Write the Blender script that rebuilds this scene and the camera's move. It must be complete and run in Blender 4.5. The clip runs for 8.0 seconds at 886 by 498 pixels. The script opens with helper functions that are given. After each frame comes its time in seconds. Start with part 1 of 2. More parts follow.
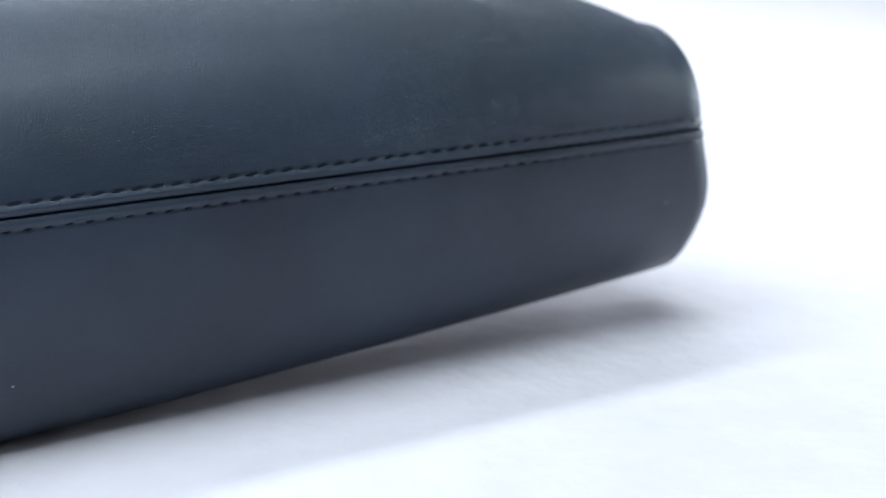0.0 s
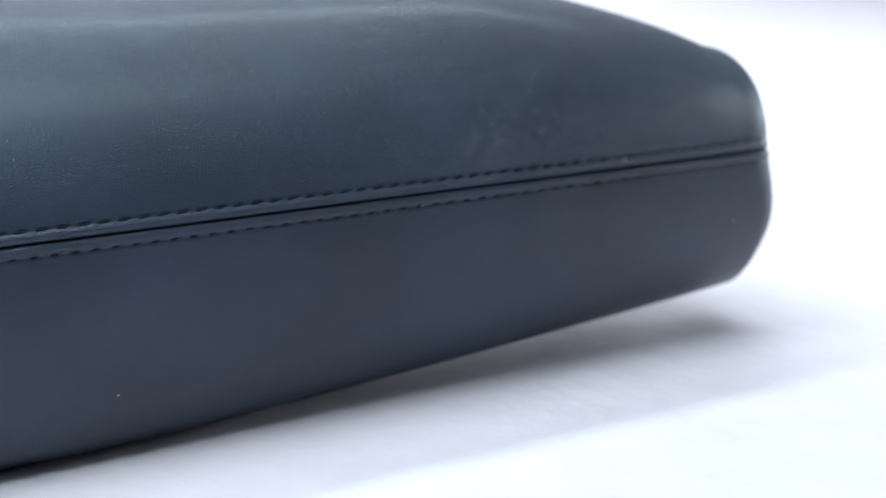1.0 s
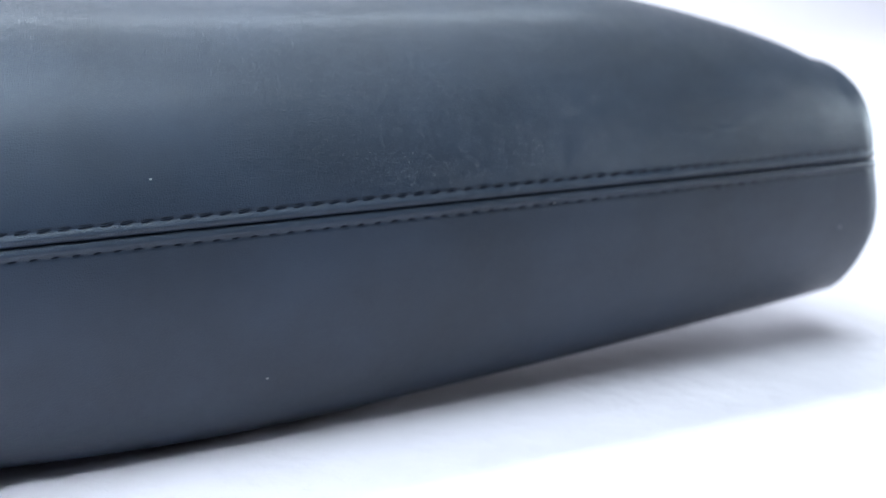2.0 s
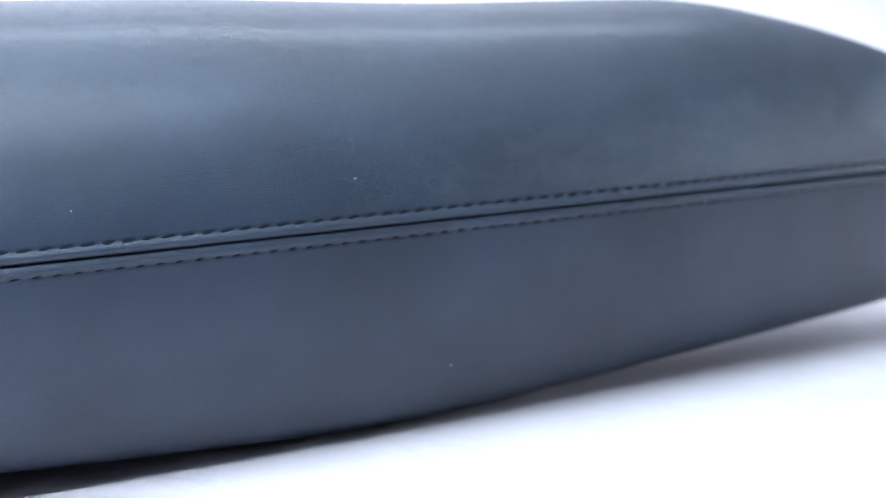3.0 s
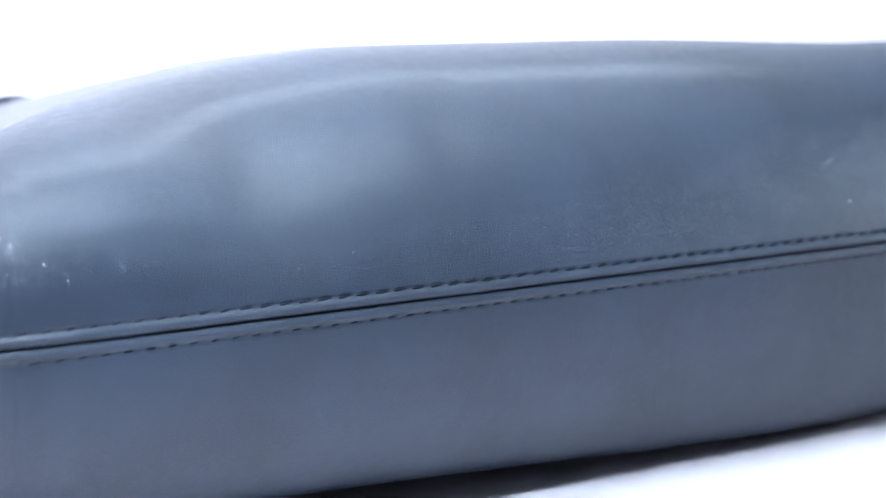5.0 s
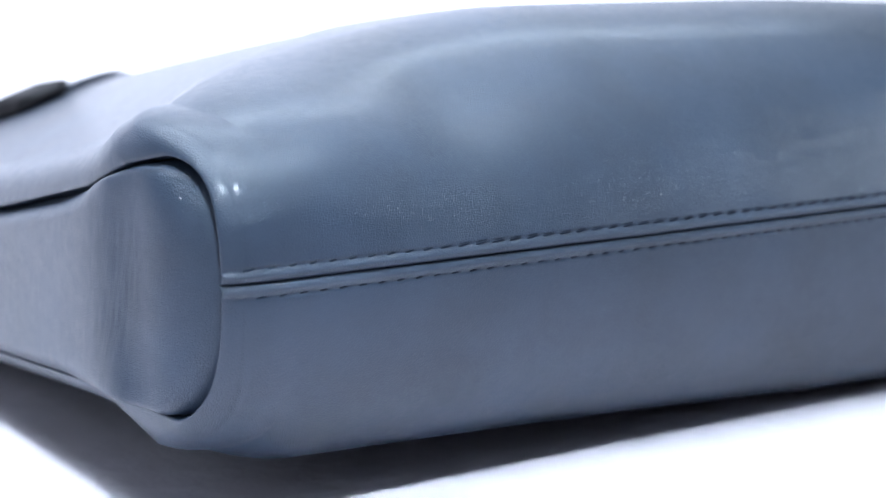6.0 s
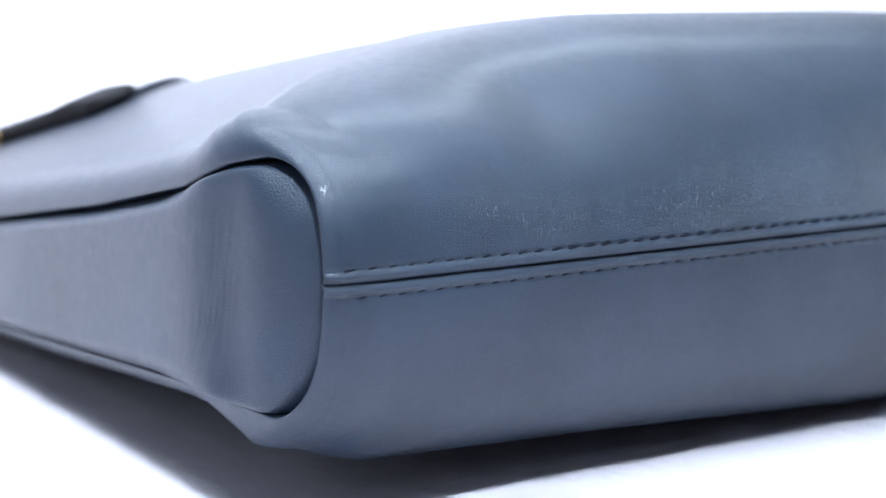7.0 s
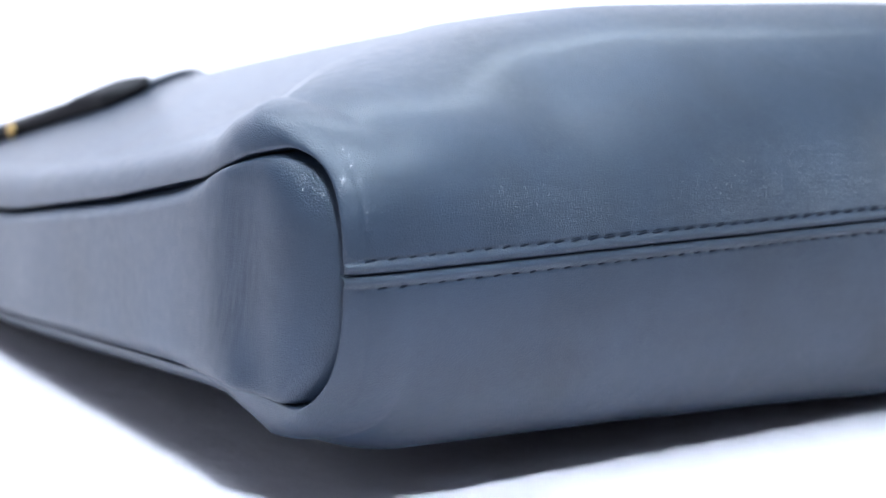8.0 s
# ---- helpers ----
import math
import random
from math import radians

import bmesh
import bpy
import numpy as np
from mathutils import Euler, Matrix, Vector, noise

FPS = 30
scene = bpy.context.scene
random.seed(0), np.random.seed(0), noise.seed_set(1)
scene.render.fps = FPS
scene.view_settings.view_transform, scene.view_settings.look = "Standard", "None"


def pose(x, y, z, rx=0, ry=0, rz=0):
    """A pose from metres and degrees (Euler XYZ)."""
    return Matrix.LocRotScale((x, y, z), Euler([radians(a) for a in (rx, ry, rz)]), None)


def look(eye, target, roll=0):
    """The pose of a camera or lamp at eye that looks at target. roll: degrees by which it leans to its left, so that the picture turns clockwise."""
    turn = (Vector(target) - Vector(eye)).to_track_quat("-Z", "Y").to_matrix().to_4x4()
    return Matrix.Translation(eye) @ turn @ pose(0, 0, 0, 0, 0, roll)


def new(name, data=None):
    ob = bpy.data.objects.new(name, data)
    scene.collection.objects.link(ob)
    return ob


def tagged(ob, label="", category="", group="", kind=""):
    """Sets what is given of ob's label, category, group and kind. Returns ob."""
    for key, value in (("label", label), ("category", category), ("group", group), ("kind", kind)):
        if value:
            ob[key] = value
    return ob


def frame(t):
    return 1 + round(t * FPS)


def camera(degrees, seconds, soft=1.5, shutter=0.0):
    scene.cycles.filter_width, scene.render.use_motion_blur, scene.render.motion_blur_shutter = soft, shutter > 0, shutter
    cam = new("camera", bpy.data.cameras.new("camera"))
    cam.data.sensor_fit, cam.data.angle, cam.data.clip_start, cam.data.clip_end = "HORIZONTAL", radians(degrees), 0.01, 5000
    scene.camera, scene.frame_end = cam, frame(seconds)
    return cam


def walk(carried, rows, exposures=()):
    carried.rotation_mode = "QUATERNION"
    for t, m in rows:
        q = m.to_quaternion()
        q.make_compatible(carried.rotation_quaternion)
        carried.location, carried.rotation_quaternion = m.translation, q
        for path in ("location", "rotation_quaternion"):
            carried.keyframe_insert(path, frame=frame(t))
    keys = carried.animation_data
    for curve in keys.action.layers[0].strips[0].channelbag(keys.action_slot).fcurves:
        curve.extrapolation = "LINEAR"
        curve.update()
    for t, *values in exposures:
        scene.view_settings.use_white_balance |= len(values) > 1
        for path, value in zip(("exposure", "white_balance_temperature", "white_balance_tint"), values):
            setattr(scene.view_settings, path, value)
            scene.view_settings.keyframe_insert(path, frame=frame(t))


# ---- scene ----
LENS = 34.0
cam = camera(LENS, 8.0, 1.5)
cam.data.dof.use_dof = True
cam.data.dof.focus_distance = 0.255
cam.data.dof.aperture_fstop = 15.0

PATH = [
    (0, look((0.1442, -0.2475, 0.0942), (0.2955, 0.0028, 0.0274), -1.69)),
    (0.5, look((0.1355, -0.2466, 0.0915), (0.2882, 0.0045, 0.0314), -1.94)),
    (1, look((0.1261, -0.2479, 0.0958), (0.2766, 0.0039, 0.0332), -1.56)),
    (1.5, look((0.1144, -0.2457, 0.0940), (0.2638, 0.0061, 0.0289), -1.15)),
    (1.7, look((0.1100, -0.2438, 0.0935), (0.2591, 0.0092, 0.0319), -0.79)),
    (2.8, look((0.0632, -0.2469, 0.0909), (0.2127, 0.0074, 0.0363), -0.39)),
    (3, look((0.0575, -0.2448, 0.0915), (0.2076, 0.0095, 0.0382), -0.84)),
    (3.5, look((0.0331, -0.2429, 0.0967), (0.1847, 0.0106, 0.0442), -0.79)),
    (4, look((0.0067, -0.2396, 0.1002), (0.1581, 0.0140, 0.0477), -0.90)),
    (4.2, look((-0.0030, -0.2375, 0.1018), (0.1479, 0.0166, 0.0500), -0.90)),
    (5.3, look((-0.0672, -0.2178, 0.0951), (0.0840, 0.0368, 0.0470), -0.53)),
    (5.5, look((-0.0757, -0.2190, 0.0942), (0.0763, 0.0351, 0.0457), -0.69)),
    (6, look((-0.0879, -0.2152, 0.0901), (0.0640, 0.0387, 0.0406), -1.21)),
    (6.5, look((-0.0931, -0.2150, 0.0902), (0.0577, 0.0396, 0.0412), -1.21)),
    (7, look((-0.1008, -0.2108, 0.0891), (0.0480, 0.0454, 0.0422), -0.59)),
    (7.5, look((-0.1030, -0.2087, 0.0878), (0.0442, 0.0485, 0.0411), -0.56)),
    (8, look((-0.1026, -0.2099, 0.0885), (0.0446, 0.0470, 0.0405), -0.58)),
]
EXPOSURES = [(0, -1.00, 5750, 2), (1.7, -0.78, 5700, 3), (2.8, -0.42, 5520, 5), (4.2, -0.20, 5460, 6), (5.3, -0.24, 5490, 6), (8.0, -0.38, 5540, 5)]
walk(cam, PATH, EXPOSURES)

# ---- light: a photo studio, dim room, softboxes round a white sweep ----
world = bpy.data.worlds.new("studio_air")
scene.world = world
world.use_nodes = True
world.node_tree.nodes["Background"].inputs[0].default_value = (0.75, 0.85, 1.0, 1)
world.node_tree.nodes["Background"].inputs[1].default_value = 0.045


def softbox_light(name, eye, target, w, h, watts, colour, grid=180):
    """A lit rectangle; grid is the angle to which its beam is narrowed."""
    data = bpy.data.lights.new(name, "AREA")
    data.shape, data.size, data.size_y = "RECTANGLE", w, h
    data.energy, data.color, data.spread = watts, colour, radians(grid)
    ob = new(name, data)
    ob.matrix_world = look(eye, target)
    return ob


softbox_light("overhead_softbox", (0.06, -0.05, 1.10), (0.08, -0.02, 0), 1.2, 0.45, 22.5, (0.92, 0.97, 1.0))
softbox_light("backdrop_softbox", (0.45, 0.68, 1.25), (0.45, 1.5, 0.25), 1.8, 0.4, 60, (0.96, 0.98, 1.0))
# added fill, unseen: brightens the table under the bag's right end
softbox_light("right_fill", (1.10, -0.01, 0.19), (0.34, 0.03, 0.0), 0.4, 0.2, 8, (0.95, 0.98, 1.0))
# added fill, unseen: lifts the shadow under the left corner
softbox_light("left_fill", (-0.95, -0.30, 0.60), (0.05, 0.0, 0.03), 0.8, 0.6, 1.6, (0.92, 0.97, 1.0))
# beam narrowed to the left corner, so the shadow further right stays dark
softbox_light("key_softbox", (-0.10, -0.29, 0.55), (0.01, 0.0, 0.06), 0.06, 0.06, 0.52, (0.93, 0.97, 1.0), 50)


# ---- materials ----
def material(name, colour, rough, metal=0.0):
    m = bpy.data.materials.new(name)
    m.use_nodes = True
    b = m.node_tree.nodes["Principled BSDF"]
    b.inputs["Base Color"].default_value = (*colour, 1)
    b.inputs["Roughness"].default_value = rough
    b.inputs["Metallic"].default_value = metal
    return m, m.node_tree, b


def mottled(nt, b, colour, amount, scale, detail=6.0):
    """Large and small variation of the colour, in object space."""
    tc = nt.nodes.new("ShaderNodeTexCoord")
    n1 = nt.nodes.new("ShaderNodeTexNoise")
    n1.inputs["Scale"].default_value, n1.inputs["Detail"].default_value = scale, detail
    ramp = nt.nodes.new("ShaderNodeMapRange")
    ramp.inputs["From Min"].default_value, ramp.inputs["From Max"].default_value = 0.3, 0.7
    ramp.inputs["To Min"].default_value, ramp.inputs["To Max"].default_value = 1 - amount, 1 + amount
    mul = nt.nodes.new("ShaderNodeVectorMath")
    mul.operation = "SCALE"
    mul.inputs[0].default_value = colour
    nt.links.new(tc.outputs["Object"], n1.inputs["Vector"])
    nt.links.new(n1.outputs["Fac"], ramp.inputs["Value"])
    nt.links.new(ramp.outputs["Result"], mul.inputs["Scale"])
    nt.links.new(mul.outputs["Vector"], b.inputs["Base Color"])
    return tc


def leather(name, colour, rough, grain=0.00003, cell=1700.0, coat=0.0):
    m, nt, b = material(name, colour, rough)
    tc = mottled(nt, b, colour, 0.24, 30.0, 8.0)
    b.inputs["Specular IOR Level"].default_value = 0.3
    b.inputs["Coat Weight"].default_value = coat
    b.inputs["Coat Roughness"].default_value = 0.165
    warp = nt.nodes.new("ShaderNodeTexNoise")
    warp.inputs["Scale"].default_value, warp.inputs["Detail"].default_value = 420.0, 3.0
    fine = nt.nodes.new("ShaderNodeTexNoise")
    fine.inputs["Scale"].default_value, fine.inputs["Detail"].default_value = 2600.0, 2.0
    wide = nt.nodes.new("ShaderNodeTexNoise")
    wide.inputs["Scale"].default_value, wide.inputs["Detail"].default_value = 55.0, 3.0
    vor = nt.nodes.new("ShaderNodeTexVoronoi")
    vor.feature = "DISTANCE_TO_EDGE"
    vor.inputs["Scale"].default_value = cell
    for n in (vor, warp, fine, wide):
        nt.links.new(tc.outputs["Object"], n.inputs["Vector"])
    crack = nt.nodes.new("ShaderNodeMapRange")
    crack.inputs["From Max"].default_value = 0.22
    crack.interpolation_type = "SMOOTHSTEP"
    nt.links.new(vor.outputs["Distance"], crack.inputs["Value"])
    add2 = nt.nodes.new("ShaderNodeMath")
    add2.operation = "MULTIPLY_ADD"
    add2.inputs[1].default_value = 0.5
    nt.links.new(fine.outputs["Fac"], add2.inputs[0])
    nt.links.new(crack.outputs["Result"], add2.inputs[2])
    bump = nt.nodes.new("ShaderNodeBump")
    bump.inputs["Strength"].default_value = 0.8
    bump.inputs["Distance"].default_value = grain
    nt.links.new(add2.outputs[0], bump.inputs["Height"])
    bump2 = nt.nodes.new("ShaderNodeBump")
    bump2.inputs["Strength"].default_value = 0.22
    bump2.inputs["Distance"].default_value = 0.0012
    nt.links.new(wide.outputs["Fac"], bump2.inputs["Height"])
    nt.links.new(bump2.outputs["Normal"], bump.inputs["Normal"])
    nt.links.new(bump.outputs["Normal"], b.inputs["Normal"])
    nt.links.new(bump.outputs["Normal"], b.inputs["Coat Normal"])
    rr = nt.nodes.new("ShaderNodeMapRange")
    rr.inputs["To Min"].default_value, rr.inputs["To Max"].default_value = rough - 0.07, rough + 0.09
    nt.links.new(warp.outputs["Fac"], rr.inputs["Value"])
    nt.links.new(rr.outputs["Result"], b.inputs["Roughness"])
    return m


LEATHER = leather("navy_leather", (0.0225, 0.0342, 0.058), 0.50, 0.000045, 2100.0, coat=0.44)
STRAP_LEATHER = leather("dark_leather", (0.014, 0.012, 0.014), 0.7)
THREAD, _nt, _b = material("navy_thread", (0.008, 0.013, 0.026), 0.6)
_b.inputs["Specular IOR Level"].default_value = 0.15
mottled(_nt, _b, (0.008, 0.013, 0.026), 0.3, 900.0)
LINT, _nt, _b = material("lint", (0.30, 0.30, 0.31), 0.9)
BRASS, _nt, _b = material("brass", (0.75, 0.50, 0.18), 0.3, 1.0)
WHITE, _nt, _b = material("white_tabletop", (0.835, 0.77, 0.80), 0.55)
_tc = mottled(_nt, _b, (0.835, 0.77, 0.80), 0.03, 60.0)
_n = _nt.nodes.new("ShaderNodeTexNoise")
_n.inputs["Scale"].default_value, _n.inputs["Detail"].default_value = 140.0, 8.0
_bp = _nt.nodes.new("ShaderNodeBump")
_bp.inputs["Strength"].default_value, _bp.inputs["Distance"].default_value = 0.6, 0.0014
_nt.links.new(_tc.outputs["Object"], _n.inputs["Vector"])
_nt.links.new(_n.outputs["Fac"], _bp.inputs["Height"])
_nt.links.new(_bp.outputs["Normal"], _b.inputs["Normal"])
WALL, _nt, _b = material("grey_paint", (0.10, 0.10, 0.105), 0.8)
mottled(_nt, _b, (0.10, 0.10, 0.105), 0.06, 3.0)


# ---- helpers of this scene ----
def grid_mesh(name, points, mat, smooth=True, flip=False):
    """A mesh from a grid of points [row][column][3]."""
    points = np.asarray(points, float)
    r, c = points.shape[:2]
    idx = np.arange(r * c).reshape(r, c)
    quads = np.stack([idx[:-1, :-1], idx[1:, :-1], idx[1:, 1:], idx[:-1, 1:]], -1).reshape(-1, 4)
    if flip:
        quads = quads[:, ::-1]
    me = bpy.data.meshes.new(name)
    me.from_pydata(points.reshape(-1, 3).tolist(), [], quads.tolist())
    me.materials.append(mat)
    if smooth:
        me.polygons.foreach_set("use_smooth", [True] * len(me.polygons))
    me.update()
    return me


def part(name, me, parent, label=""):
    ob = new(name, me)
    ob.parent = parent
    return tagged(ob, label=label)


def bm_mesh(name, bm, mat, smooth=True):
    me = bpy.data.meshes.new(name)
    bm.to_mesh(me)
    bm.free()
    me.materials.append(mat)
    if smooth:
        me.polygons.foreach_set("use_smooth", [True] * len(me.polygons))
    return me


def sstep(a, b, v):
    t = np.clip((v - a) / (b - a), 0, 1)
    return t * t * (3 - 2 * t)


# ---- the studio ----
def build_sweep():
    # front edge stops short, out of view, to cut white bounce near the seam
    ys = list(np.linspace(-0.115, 1.0, 14)) + [1.0 + 0.5 * math.sin(a) for a in np.linspace(0.1, math.pi / 2, 14)] + [1.5] * 4
    zs = [0.0] * 14 + [0.5 - 0.5 * math.cos(a) for a in np.linspace(0.1, math.pi / 2, 14)] + [0.8, 1.2, 1.7, 2.2]
    xs = np.linspace(-1.9, 2.3, 22)
    pts = [[(x, y, z) for x in xs] for y, z in zip(ys, zs)]
    ob = new("ground", grid_mesh("ground", pts, WHITE, flip=True))
    tagged(ob, "white matt seamless studio table running up into a backdrop", "table", kind="structure")


def wall(name, lo, hi, label, cat):
    bm = bmesh.new()
    bmesh.ops.create_cube(bm, size=1)
    for v in bm.verts:
        v.co = Vector([lo[i] + (v.co[i] + 0.5) * (hi[i] - lo[i]) for i in range(3)])
    tagged(new(name, bm_mesh(name, bm, WALL, False)), label, cat, kind="structure")


build_sweep()
# unseen grey shell added round the set; its floor dims the front bounce
wall("floor", (-2.2, -1.9, -0.10), (2.6, 1.9, -0.004), "grey floor added out of view under the white sweep", "floor")
wall("ceiling", (-2.2, -1.9, 2.5), (2.6, 1.9, 2.6), "grey painted studio ceiling", "ceiling")
wall("wall_west", (-2.3, -1.9, -0.1), (-2.2, 1.9, 2.6), "plain grey painted studio wall", "wall")
wall("wall_east", (2.6, -1.9, -0.1), (2.7, 1.9, 2.6), "plain grey painted studio wall", "wall")
wall("wall_south", (-2.3, -2.0, -0.1), (2.7, -1.9, 2.6), "plain grey painted studio wall", "wall")
wall("wall_north", (-2.3, 1.9, -0.1), (2.7, 2.0, 2.6), "plain grey painted studio wall", "wall")

# ---- the bag: lies flat, its base seam along x, its opening towards +y ----
LENGTH = 0.3645
SEAM_Z = 0.046
DEPTH = 0.34
PITCH = 0.0037
ROW = 0.0024
NQ = 46


def top_height(x):
    """Height of the top over the table: full in the middle, falling to both corners."""
    left = 0.0190 * np.clip(1 - x / 0.090, 0, 1) ** 1.7 + 0.0035 * np.clip(1 - x / 0.028, 0, 1) ** 2
    right = 0.0228 * np.clip(1 - (LENGTH - x) / 0.080, 0, 1) ** 1.95
    left = left + 0.0013 * math.exp(-((x - 0.045) / 0.030) ** 2)
    return 0.0903 - left - right - 0.0022 * float(sstep(0.15, 0.24, np.array(x)))


def base_height(x):
    left = 0.0080 * np.clip(1 - x / 0.20, 0, 1) ** 1.2 + 0.0105 * np.clip(1 - x / 0.024, 0, 1) ** 1.5
    right = 0.0080 * np.clip(1 - (LENGTH - x) / 0.17, 0, 1) ** 2.2
    return 0.0005 + left + right


def right_lift(x):
    """The underside hangs clear of the table behind the right corner, raised to let light under."""
    return 0.054 * np.clip(1 - (LENGTH - x) / 0.15, 0, 1) ** 1.1


def heights(full):
    """Steps away from the seam: fine beside it, then wider."""
    return np.concatenate([np.linspace(0, 0.0042, 22), 0.0042 + (full - 0.0042) * np.sin(np.linspace(0, math.pi / 2, NQ)[1:])])


def upper_profile(x):
    """(y, z) from the seam over the top to the opening."""
    zt = top_height(x)
    h = heights(zt - SEAM_Z)
    hh = np.clip(h / (zt - SEAM_Z), 0, 1)
    reach = 0.050 - 0.028 * max(0.0, 1 - x / 0.05) ** 1.5 - 0.026 * max(0.0, 1 - (LENGTH - x) / 0.05) ** 1.5
    # the front stands squarer beside the corners
    square = 1.55 + 1.6 * (1 - float(sstep(0.0, 0.055, np.array(x)))) + 0.9 * (1 - float(sstep(0.005, 0.075, np.array(LENGTH - x))))
    y = reach * (1 - (1 - hh ** square) ** (1 / 1.9))
    yb = np.linspace(reach, DEPTH, 40)[1:]
    k = yb - reach
    zb = zt - 0.072 * (k - 0.015 * (1 - np.exp(-k / 0.015))) - 0.12 * k ** 2
    return np.concatenate([y, yb]), np.concatenate([SEAM_Z + h, zb])


def lower_profile(x):
    zb0 = base_height(x)
    drop = SEAM_Z - zb0
    h = heights(drop)
    hh = np.clip(h / drop, 0, 1)
    belly = 0.031 - 0.012 * math.exp(-((x - 0.185) / 0.085) ** 2)
    y = belly * (1 - (1 - hh ** 2.6) ** (1 / 2.2))
    yb = np.linspace(belly, DEPTH, 40)[1:]
    zb = 0.0005 + (zb0 - 0.0005) * (1 - sstep(0.03, 0.16, yb)) + right_lift(x) * sstep(0.024, 0.055, yb)
    # behind the left corner the underside rises to the side edge
    rise = np.clip(np.interp(yb, *EDGE_BACK_DOWN) - 0.0042 - zb, 0, 1)
    zb = zb + rise * max(0.0, 1 - x / 0.10) ** 1.3 * sstep(0.028, 0.050, yb)
    return np.concatenate([y, yb]), np.concatenate([SEAM_Z - h, zb])


EDGE_BACK_UP = ([0.016, 0.024, 0.04, 0.09, 0.16, 0.34], [0.0665, 0.0650, 0.0597, 0.051, 0.041, 0.026])
EDGE_BACK_DOWN = ([0.011, 0.034, 0.05, 0.093, 0.178, 0.34], [0.0222, 0.0227, 0.0215, 0.0180, 0.0110, 0.006])
EDGE_FRONT = 0.0022


def edge_curve(upper, right):
    """The rolled edge round the side gusset, (y, z), from the seam to the opening."""
    reach, tall, bend = (0.0138, 0.0205, 2.8) if upper else (0.0105, 0.0242, 2.05)
    if right and upper:
        tall *= 0.9
    h = heights(tall)
    y = EDGE_FRONT + reach * (1 - np.sqrt(np.clip(1 - (h / tall) ** bend, 0, 1)))
    z = SEAM_Z + (h if upper else -h)
    yb = np.linspace(y[-1], DEPTH, 40)[1:]
    zb = np.interp(yb, *(EDGE_BACK_UP if upper else EDGE_BACK_DOWN))
    if right:
        zb = SEAM_Z + (zb - SEAM_Z) * 0.9 if upper else zb + right_lift(LENGTH) * sstep(0.03, 0.10, yb)
    return np.concatenate([y, yb]), np.concatenate([z, zb])


def edge_middle(y):
    return 0.5 * (np.interp(y, *EDGE_BACK_UP) + np.interp(y, *EDGE_BACK_DOWN))


def flare(y, low=0.0):
    """How far the sides stand out beyond the base, growing towards the opening, sooner underneath."""
    low = 0.55 * low
    return 0.008 * ((1 - low) * sstep(0.004, 0.03, y) + low * sstep(0.001, 0.013, y)) + 0.055 * np.clip(y - 0.02, 0, 1)


def draw_in(y, high):
    """The right side narrows behind its corner, out of view, to let light reach the table."""
    return 0.062 * (high * sstep(0.045, 0.22, y) + (1 - high) * sstep(0.014, 0.13, y))


def seam_relief(h, x, phase):
    """Depth of the joint and of the two sunk stitch rows, h from the joint."""
    joint = -0.0009 * np.exp(-(h / 0.00018) ** 2)
    row = -0.00024 * np.exp(-((h - ROW) / 0.00032) ** 2) * (1 + 0.65 * np.cos(2 * math.pi * (x - phase) / PITCH))
    swell = 0.00046 * np.exp(-((h - 0.0012) / 0.0007) ** 2)
    return joint + row + swell


ROLL = 0.012
ROLL_RIGHT = 0.006


def stitch_start(sign):
    return 0.0037 + PITCH * (0.5 - 0.25 * sign)


def panel(upper):
    profile = upper_profile if upper else lower_profile
    left = [("tuck", s) for s in (0.008, 0.005, 0.0025, 0.001)] + [("roll", a) for a in np.linspace(math.pi / 2, 0.05, 30)]
    body = np.arange(ROLL, LENGTH - ROLL_RIGHT + 1e-6, PITCH / 6)
    seq = [(k, v, False) for k, v in left] + [("body", x, False) for x in body] + [(k, v, True) for k, v in reversed(left)]
    cols = []
    for kind, v, right in seq:
        roll = ROLL_RIGHT if right else ROLL
        x = v if kind == "body" else (LENGTH - roll if right else roll)
        d = min(x, LENGTH - x)
        py, pz = profile(x)
        h = np.abs(pz - SEAM_Z)
        h[66:] = 1
        along = x if kind == "body" else v if kind == "tuck" else roll * (1 - math.sin(v))
        along = LENGTH - along if right and kind != "body" else along
        relief = seam_relief(h, along, stitch_start(1 if upper else -1))
        py = py - relief
        if upper:
            pz = pz + puckers(x, py, pz)
        if kind == "body":
            qy, qz, off = py, pz, d
            f = flare(py) * (1 - sstep(0.0, 0.12, np.array(d)))
        else:
            ey, ez = edge_curve(upper, right)
            ey = ey - relief * (np.abs(h) < 0.002)
            if kind == "roll":
                w, off = 1 - math.cos(v), roll * (1 - math.sin(v))
                qy, qz = py + (ey - py) * w, pz + (ez - pz) * w
            else:
                off = v
                w = 1.0
                qy, qz = ey + 0.12 * v, ez + (edge_middle(ey) - ez) * v * 5
            f = flare(qy, 0.0 if upper or right else w)
        # the turned-over hem along the side edge
        qy = qy + (0.0 if right else 0.00018) * np.exp(-((off - 0.0036) / 0.0005) ** 2) * (qy < 0.03) * (h > 0.0004)
        if x > LENGTH / 2:
            f = f + (0.0045 * sstep(-0.004, 0.02, SEAM_Z - qz) if not upper else 0) * (1 - sstep(0.0, 0.05, np.array(d)))
            px = LENGTH - off + f - draw_in(qy, float(upper)) * (1 - sstep(0.0, 0.12, np.array(d)))
        else:
            px = off - f
        cols.append(np.stack([px + 0 * qy, qy, qz], -1))
    return grid_mesh("panel", np.array(cols), LEATHER, flip=not upper)


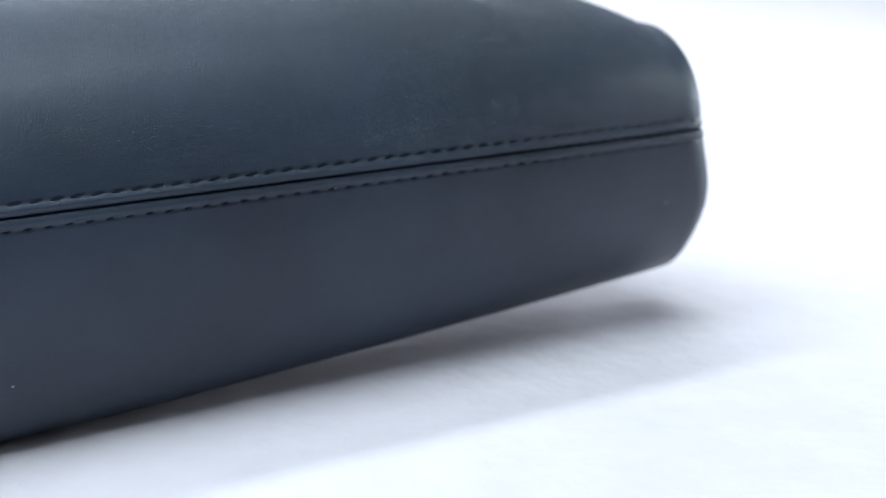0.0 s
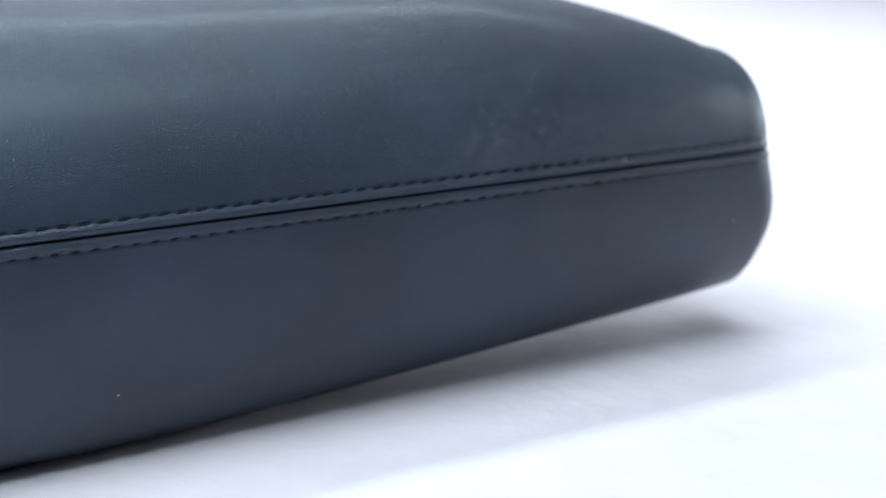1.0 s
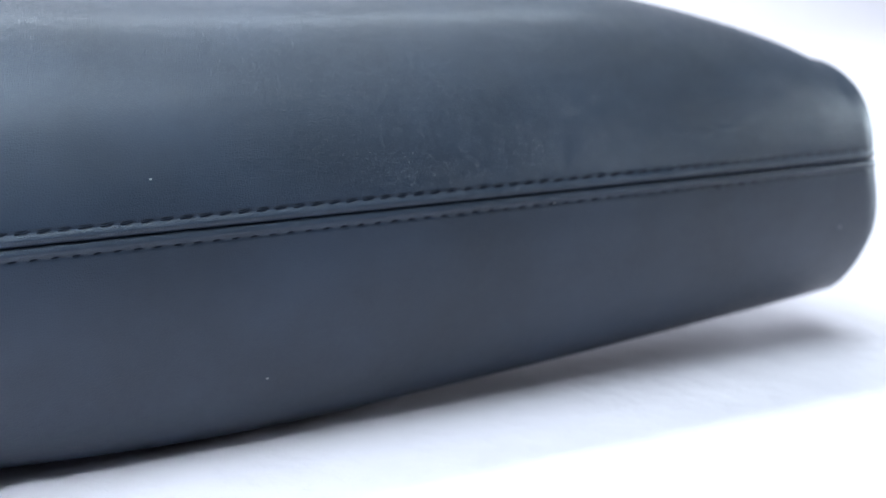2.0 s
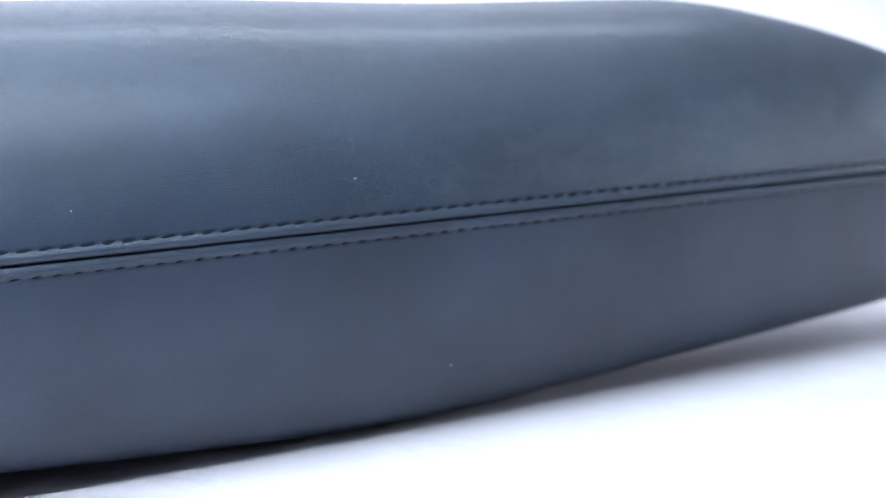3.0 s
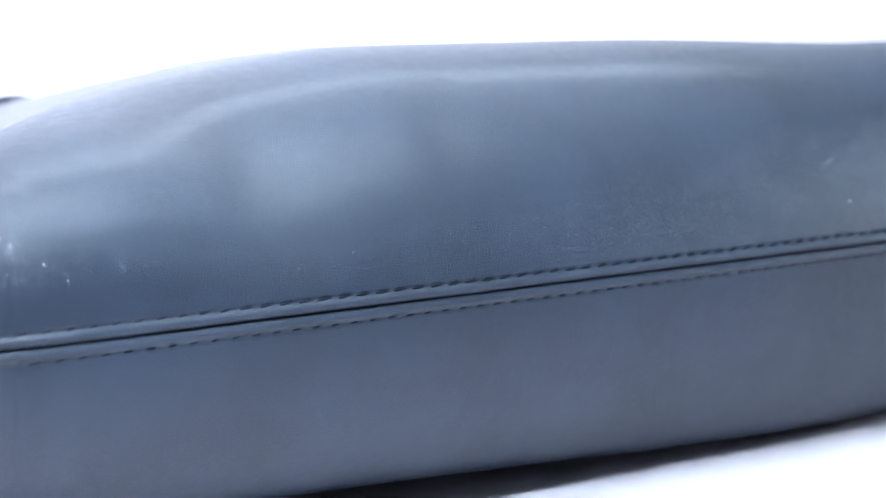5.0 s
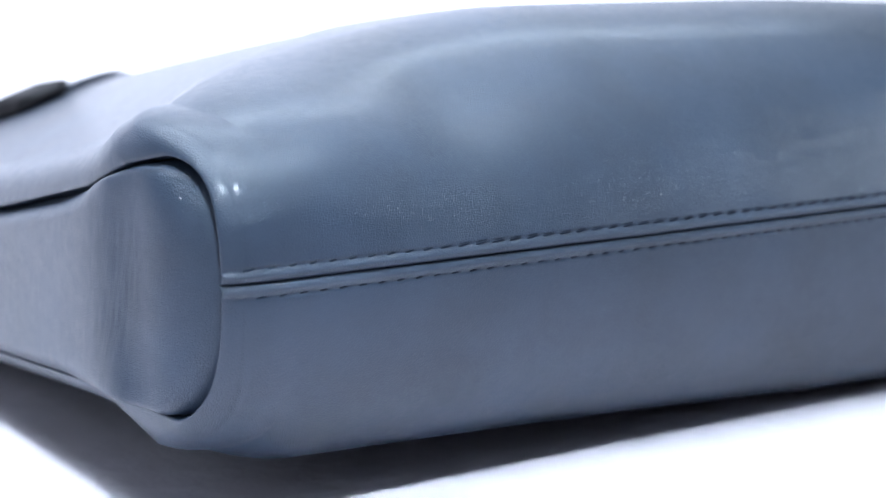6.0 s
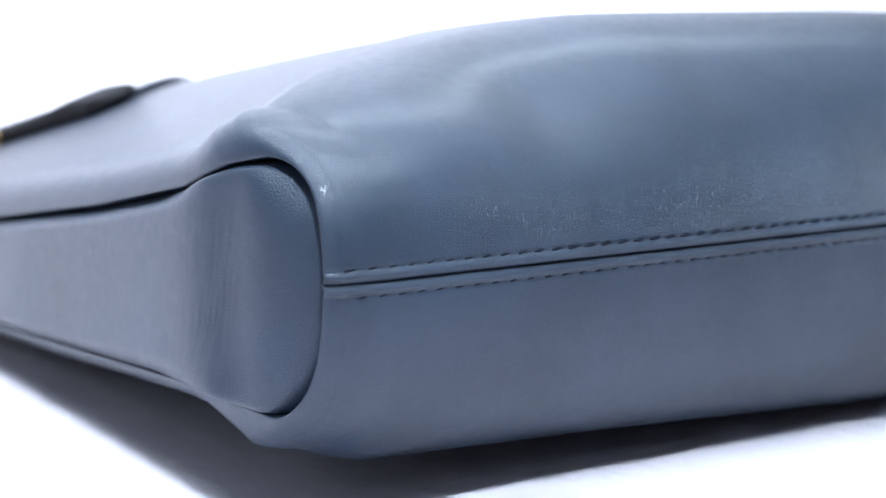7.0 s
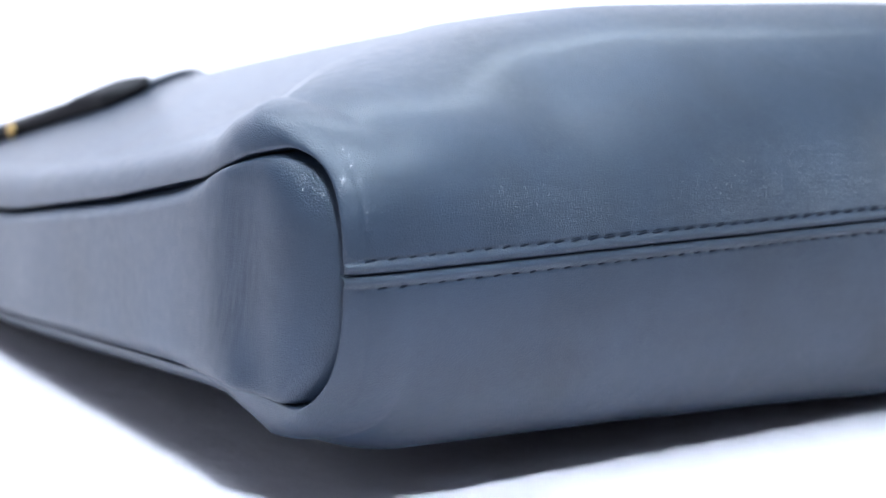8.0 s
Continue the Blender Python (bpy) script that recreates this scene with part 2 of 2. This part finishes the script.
def puckers(x, y, z):
    """The top panel sinks towards the side edge behind the corner, in a slanting fold."""
    near = max(0.0, 1 - x / 0.090) ** 2.0
    t = (y - 0.025) - 0.95 * x
    sunk = np.clip(z - np.interp(y, *EDGE_BACK_UP) - 0.0065, 0, 1)
    fall = -near * sunk * sstep(-0.005, 0.014, t)
    ridge = 0.0003 * near * np.exp(-((t + 0.010) / 0.007) ** 2)
    # a shallow dimple further along the top
    dent = -0.0005 * math.exp(-((x - 0.089) / 0.006) ** 2) * np.exp(-((y - 0.016 - 0.5 * (x - 0.089)) / 0.012) ** 2)
    return fall + ridge + dent


# slope of the left gusset in plan, in degrees, going back from its rim: a full front, a soft fold, the long side
PUFF = ([0.0032, 0.0042, 0.0080, 0.0130, 0.0180, 0.0220, 0.0270, 0.0330, 0.0400, 0.0600, 0.3600], [78, 62, 43, 22, 9, 14, 20, 10, 4, 3.3, 3.2])
PUFF_Y = np.linspace(0.0032, 0.36, 3600)
PUFF_X = np.cumsum(np.tan(np.radians(np.interp(PUFF_Y, *PUFF)))) * (PUFF_Y[1] - PUFF_Y[0])
PUFF_X = np.convolve(np.pad(PUFF_X, 12, mode="edge"), np.ones(25) / 25, "valid")


def gusset(right):
    """Side panel: a full rounded end behind the rolled edge, then a soft fold."""
    uy, uz = edge_curve(True, right)
    ly, lz = edge_curve(False, right)
    n1 = 22 + NQ - 1
    fr = np.concatenate([1 - np.cos(np.linspace(0, math.pi / 2, 26)), np.linspace(1, 3, 110)[1:], 3 + np.linspace(0, 1, 40)[1:] ** 1.4 * 26])
    rows = []
    for s in 0.5 - 0.5 * np.cos(np.linspace(0, math.pi, 64)):
        z0 = lz[n1 - 1] + (uz[n1 - 1] - lz[n1 - 1]) * s
        if z0 > SEAM_Z:
            ys = np.interp(z0, uz[:n1], uy[:n1])
        else:
            ys = np.interp(-z0, -lz[:n1], ly[:n1])
        rim = (1 - abs(2 * s - 1) ** 60) ** 0.5
        row = []
        for q in fr:
            y = ys + 0.0010 + 0.0165 * q
            if y > DEPTH:
                y = DEPTH
            zu = np.interp(y, *EDGE_BACK_UP) if not right else SEAM_Z + 0.9 * (np.interp(y, *EDGE_BACK_UP) - SEAM_Z)
            zl = np.interp(y, *EDGE_BACK_DOWN) + (right_lift(LENGTH) * float(sstep(0.03, 0.10, np.array(y))) if right else 0)
            z = zl - (0.0 if right else 0.0012) * (1 - s) ** 8 * max(0.0, 1 - q) + 0.0003 + (zu - zl - 0.0006) * s
            mid = math.exp(-((s - 0.45) / 0.42) ** 2)
            back = float(sstep(0.025, 0.06, np.array(y)))
            dip = (0.0050 * math.exp(-((1 - s) / 0.07) ** 2) + 0.0030 * math.exp(-(s / 0.07) ** 2)) * back
            if right:
                bulge = 0.003 * math.sqrt(max(0.0, 1 - (1 - min(q, 1.0)) ** 2)) + float(flare(np.array(y)))
            else:
                u = 0.0165 * q
                bulge = float(np.interp(0.0032 + u + 2.5 * min(u, 0.004) * (1 - s) ** 6 + (ys - 0.0022) * float(sstep(0.0, 0.02, np.array(u))), PUFF_Y, PUFF_X))
                bulge += 0.0007 * mid * (math.exp(-((y - 0.135) / 0.010) ** 2) - math.exp(-((y - 0.158) / 0.010) ** 2))
                bulge += 0.00016 * mid * math.exp(-((y - 0.027) / 0.007) ** 2) * noise.noise(Vector(((y + 0.12 * z) * 850, z * 130, 0.3)))
            # the bulge dies at the rim, down to the side edge itself
            edge = min(bulge, float(flare(np.array(y))) - 0.001)
            x = 0.0050 + 0.0012 * s - edge - (bulge - edge - dip) * rim
            row.append((LENGTH - x - float(draw_in(np.array(y), s)) if right else x, y + 0.0004, z))
        rows.append(row)
    return grid_mesh("side_gusset", np.array(rows), LEATHER, flip=not right)


def stitch_mesh():
    """One thread stitch, its ends sunk into the leather."""
    bm = bmesh.new()
    rings = []
    for i in range(7):
        t = i / 6
        x = (t - 0.5) * 0.0028
        lift = 0.00016 * math.sin(math.pi * t) - 0.00016
        w = 0.00019 * (0.55 + 0.45 * math.sin(math.pi * t))
        rings.append([bm.verts.new((x, -lift - w * 0.6 * math.cos(a), w * math.sin(a))) for a in np.linspace(0, 2 * math.pi, 7)[:-1]])
    for r1, r2 in zip(rings, rings[1:]):
        for j in range(6):
            bm.faces.new((r1[j], r1[(j + 1) % 6], r2[(j + 1) % 6], r2[j]))
    bm.faces.new(rings[0])
    bm.faces.new(rings[-1])
    bmesh.ops.recalc_face_normals(bm, faces=bm.faces)
    return bm_mesh("stitch", bm, THREAD)


def build_bag():
    bag = new("leather_bag")
    tagged(bag, "navy blue leather tote bag lying flat on white table", "bag")
    part("top_panel", panel(True), bag)
    part("base_panel", panel(False), bag)
    for right in (False, True):
        part("side_gusset", gusset(right), bag)
    return bag


BAG = build_bag()


def build_light_cap(bag):
    """Unseen cap added across the far edge, keeping light out of the bag."""
    rows = []
    for u in np.linspace(-0.024, LENGTH - 0.028, 60):
        x = min(max(u, ROLL), LENGTH - ROLL)
        zt, zl = upper_profile(x)[1][-1], lower_profile(x)[1][-1]
        rows.append([(u, DEPTH - 0.004 + 0.006 * math.sin(math.pi * s), zl + (zt - zl) * s) for s in np.linspace(0, 1, 9)])
    part("mouth_light_cap", grid_mesh("mouth_light_cap", rows, LEATHER), bag)


build_light_cap(BAG)


def top_surface(x, y):
    """Height of the top panel under a place."""
    u = x
    for _ in range(6):
        u = x + float(flare(np.array(y))) * (1 - float(sstep(0.0, 0.12, np.array(u))))
    py, pz = upper_profile(u)
    pz = pz + puckers(u, py, pz)
    return float(np.interp(y, py, pz))


def band(name, path_x, path_y, start, end, wide, thickness, mat):
    """A flat leather band lying on the top panel along a path, with a rounded end at its start."""
    rings = []
    for y in np.concatenate([np.linspace(start, start + 0.008, 9), np.linspace(start + 0.011, end, 36)]):
        x = float(np.interp(y, path_y, path_x))
        grow = math.sqrt(max(0.02, min(1.0, (y - start + 0.0001) / 0.004)))
        thick = thickness(y)
        col = []
        for a in np.linspace(0, 2 * math.pi, 33):
            ca, sa = math.cos(a), math.sin(a)
            px = x + wide / 2 * grow * math.copysign(abs(ca) ** 0.35, ca)
            col.append((px, y, top_surface(px, y) + 0.0001 + thick + thick * grow * math.copysign(abs(sa) ** 0.5, sa)))
        rings.append(col)
    first = np.array(rings[0])
    rings.insert(0, [tuple(c) for c in first.mean(0) + (first - first.mean(0)) * 0.02])
    return grid_mesh(name, rings, mat, flip=True)


def build_strap(bag):
    """Dark strap lying slantwise over the top panel, with a brass stud, and the navy tab beside it."""
    path_y = [0.212, 0.235, 0.260, 0.290, 0.332]
    path_x = [0.0415, 0.0360, 0.0275, 0.0140, -0.0040]
    wide = 0.016
    strap = part("shoulder_strap", band("shoulder_strap", path_x, path_y, 0.227, 0.332, wide,
                 lambda y: 0.0026 + 0.0009 * math.exp(-((y - 0.244) / 0.012) ** 2), STRAP_LEATHER), bag, "dark leather strap over the bag")
    part("strap_tab", band("strap_tab", [0.036, 0.060, 0.098], [0.236, 0.262, 0.330], 0.236, 0.330, 0.020,
         lambda y: 0.0015, LEATHER), bag, "navy leather tab beside the strap")
    thick = 0.0026
    bm = bmesh.new()
    bmesh.ops.create_uvsphere(bm, u_segments=24, v_segments=12, radius=0.0026)
    sy = 0.276
    sx = float(np.interp(sy, path_y, path_x)) - wide / 2
    for v in bm.verts:
        v.co.x *= 0.5
        v.co += Vector((sx - 0.0003, sy, top_surface(sx, sy) + thick + 0.0002))
    part("stud", bm_mesh("stud", bm, BRASS), strap, "round brass stud")


build_strap(BAG)

# ---- lint on the leather ----
def lint(x, h, size):
    """A pale speck on the front of the bag, h above the table."""
    py, pz = upper_profile(x) if h > SEAM_Z else lower_profile(x)
    order = np.argsort(pz[:66])
    y = float(np.interp(h, pz[:66][order], py[:66][order]))
    bm = bmesh.new()
    bmesh.ops.create_icosphere(bm, subdivisions=2, radius=size)
    for v in bm.verts:
        v.co = Vector((v.co.x * 1.4, v.co.y * 0.5, v.co.z * 0.8)) * (1 + 0.3 * noise.noise(v.co * 9000))
    ob = new("lint_speck", bm_mesh("lint_speck", bm, LINT))
    ob.location = (x, y - size * 0.2, h)
    tagged(ob, "tiny pale speck of lint on navy leather", "lint", group="lint on the bag")


for spot in ((0.184, 0.0555, 0.00022), (0.2057, 0.0150, 0.0002), (0.2698, 0.0437, 0.0002), (0.354, 0.0300, 0.0002)):
    lint(*spot)

# ---- stitches, one by one ----
STITCH = stitch_mesh()
for sign in (1, -1):
    count = int((LENGTH - 0.008) / PITCH)
    for i in range(count):
        x = stitch_start(sign) + PITCH * i
        ob = part("stitch", STITCH, BAG)
        turn = math.asin(min(1.0, max(0.0, 1 - x / ROLL)))
        ob.location = (x, 0.00026 * math.cos(turn) ** 2 + EDGE_FRONT * (1 - math.cos(turn)), SEAM_Z + sign * ROW)
        ob.rotation_euler = (0, radians(-10 + random.uniform(-4, 4)), 0)

# the joining thread shows in the open joint near the right end
for i in range(16):
    ob = part("joint_stitch", STITCH, BAG)
    ob.location = (LENGTH - 0.0040 - 0.0031 * i, 0.00055, SEAM_Z)
    ob.rotation_euler = (0, radians(-14 + random.uniform(-3, 3)), 0)
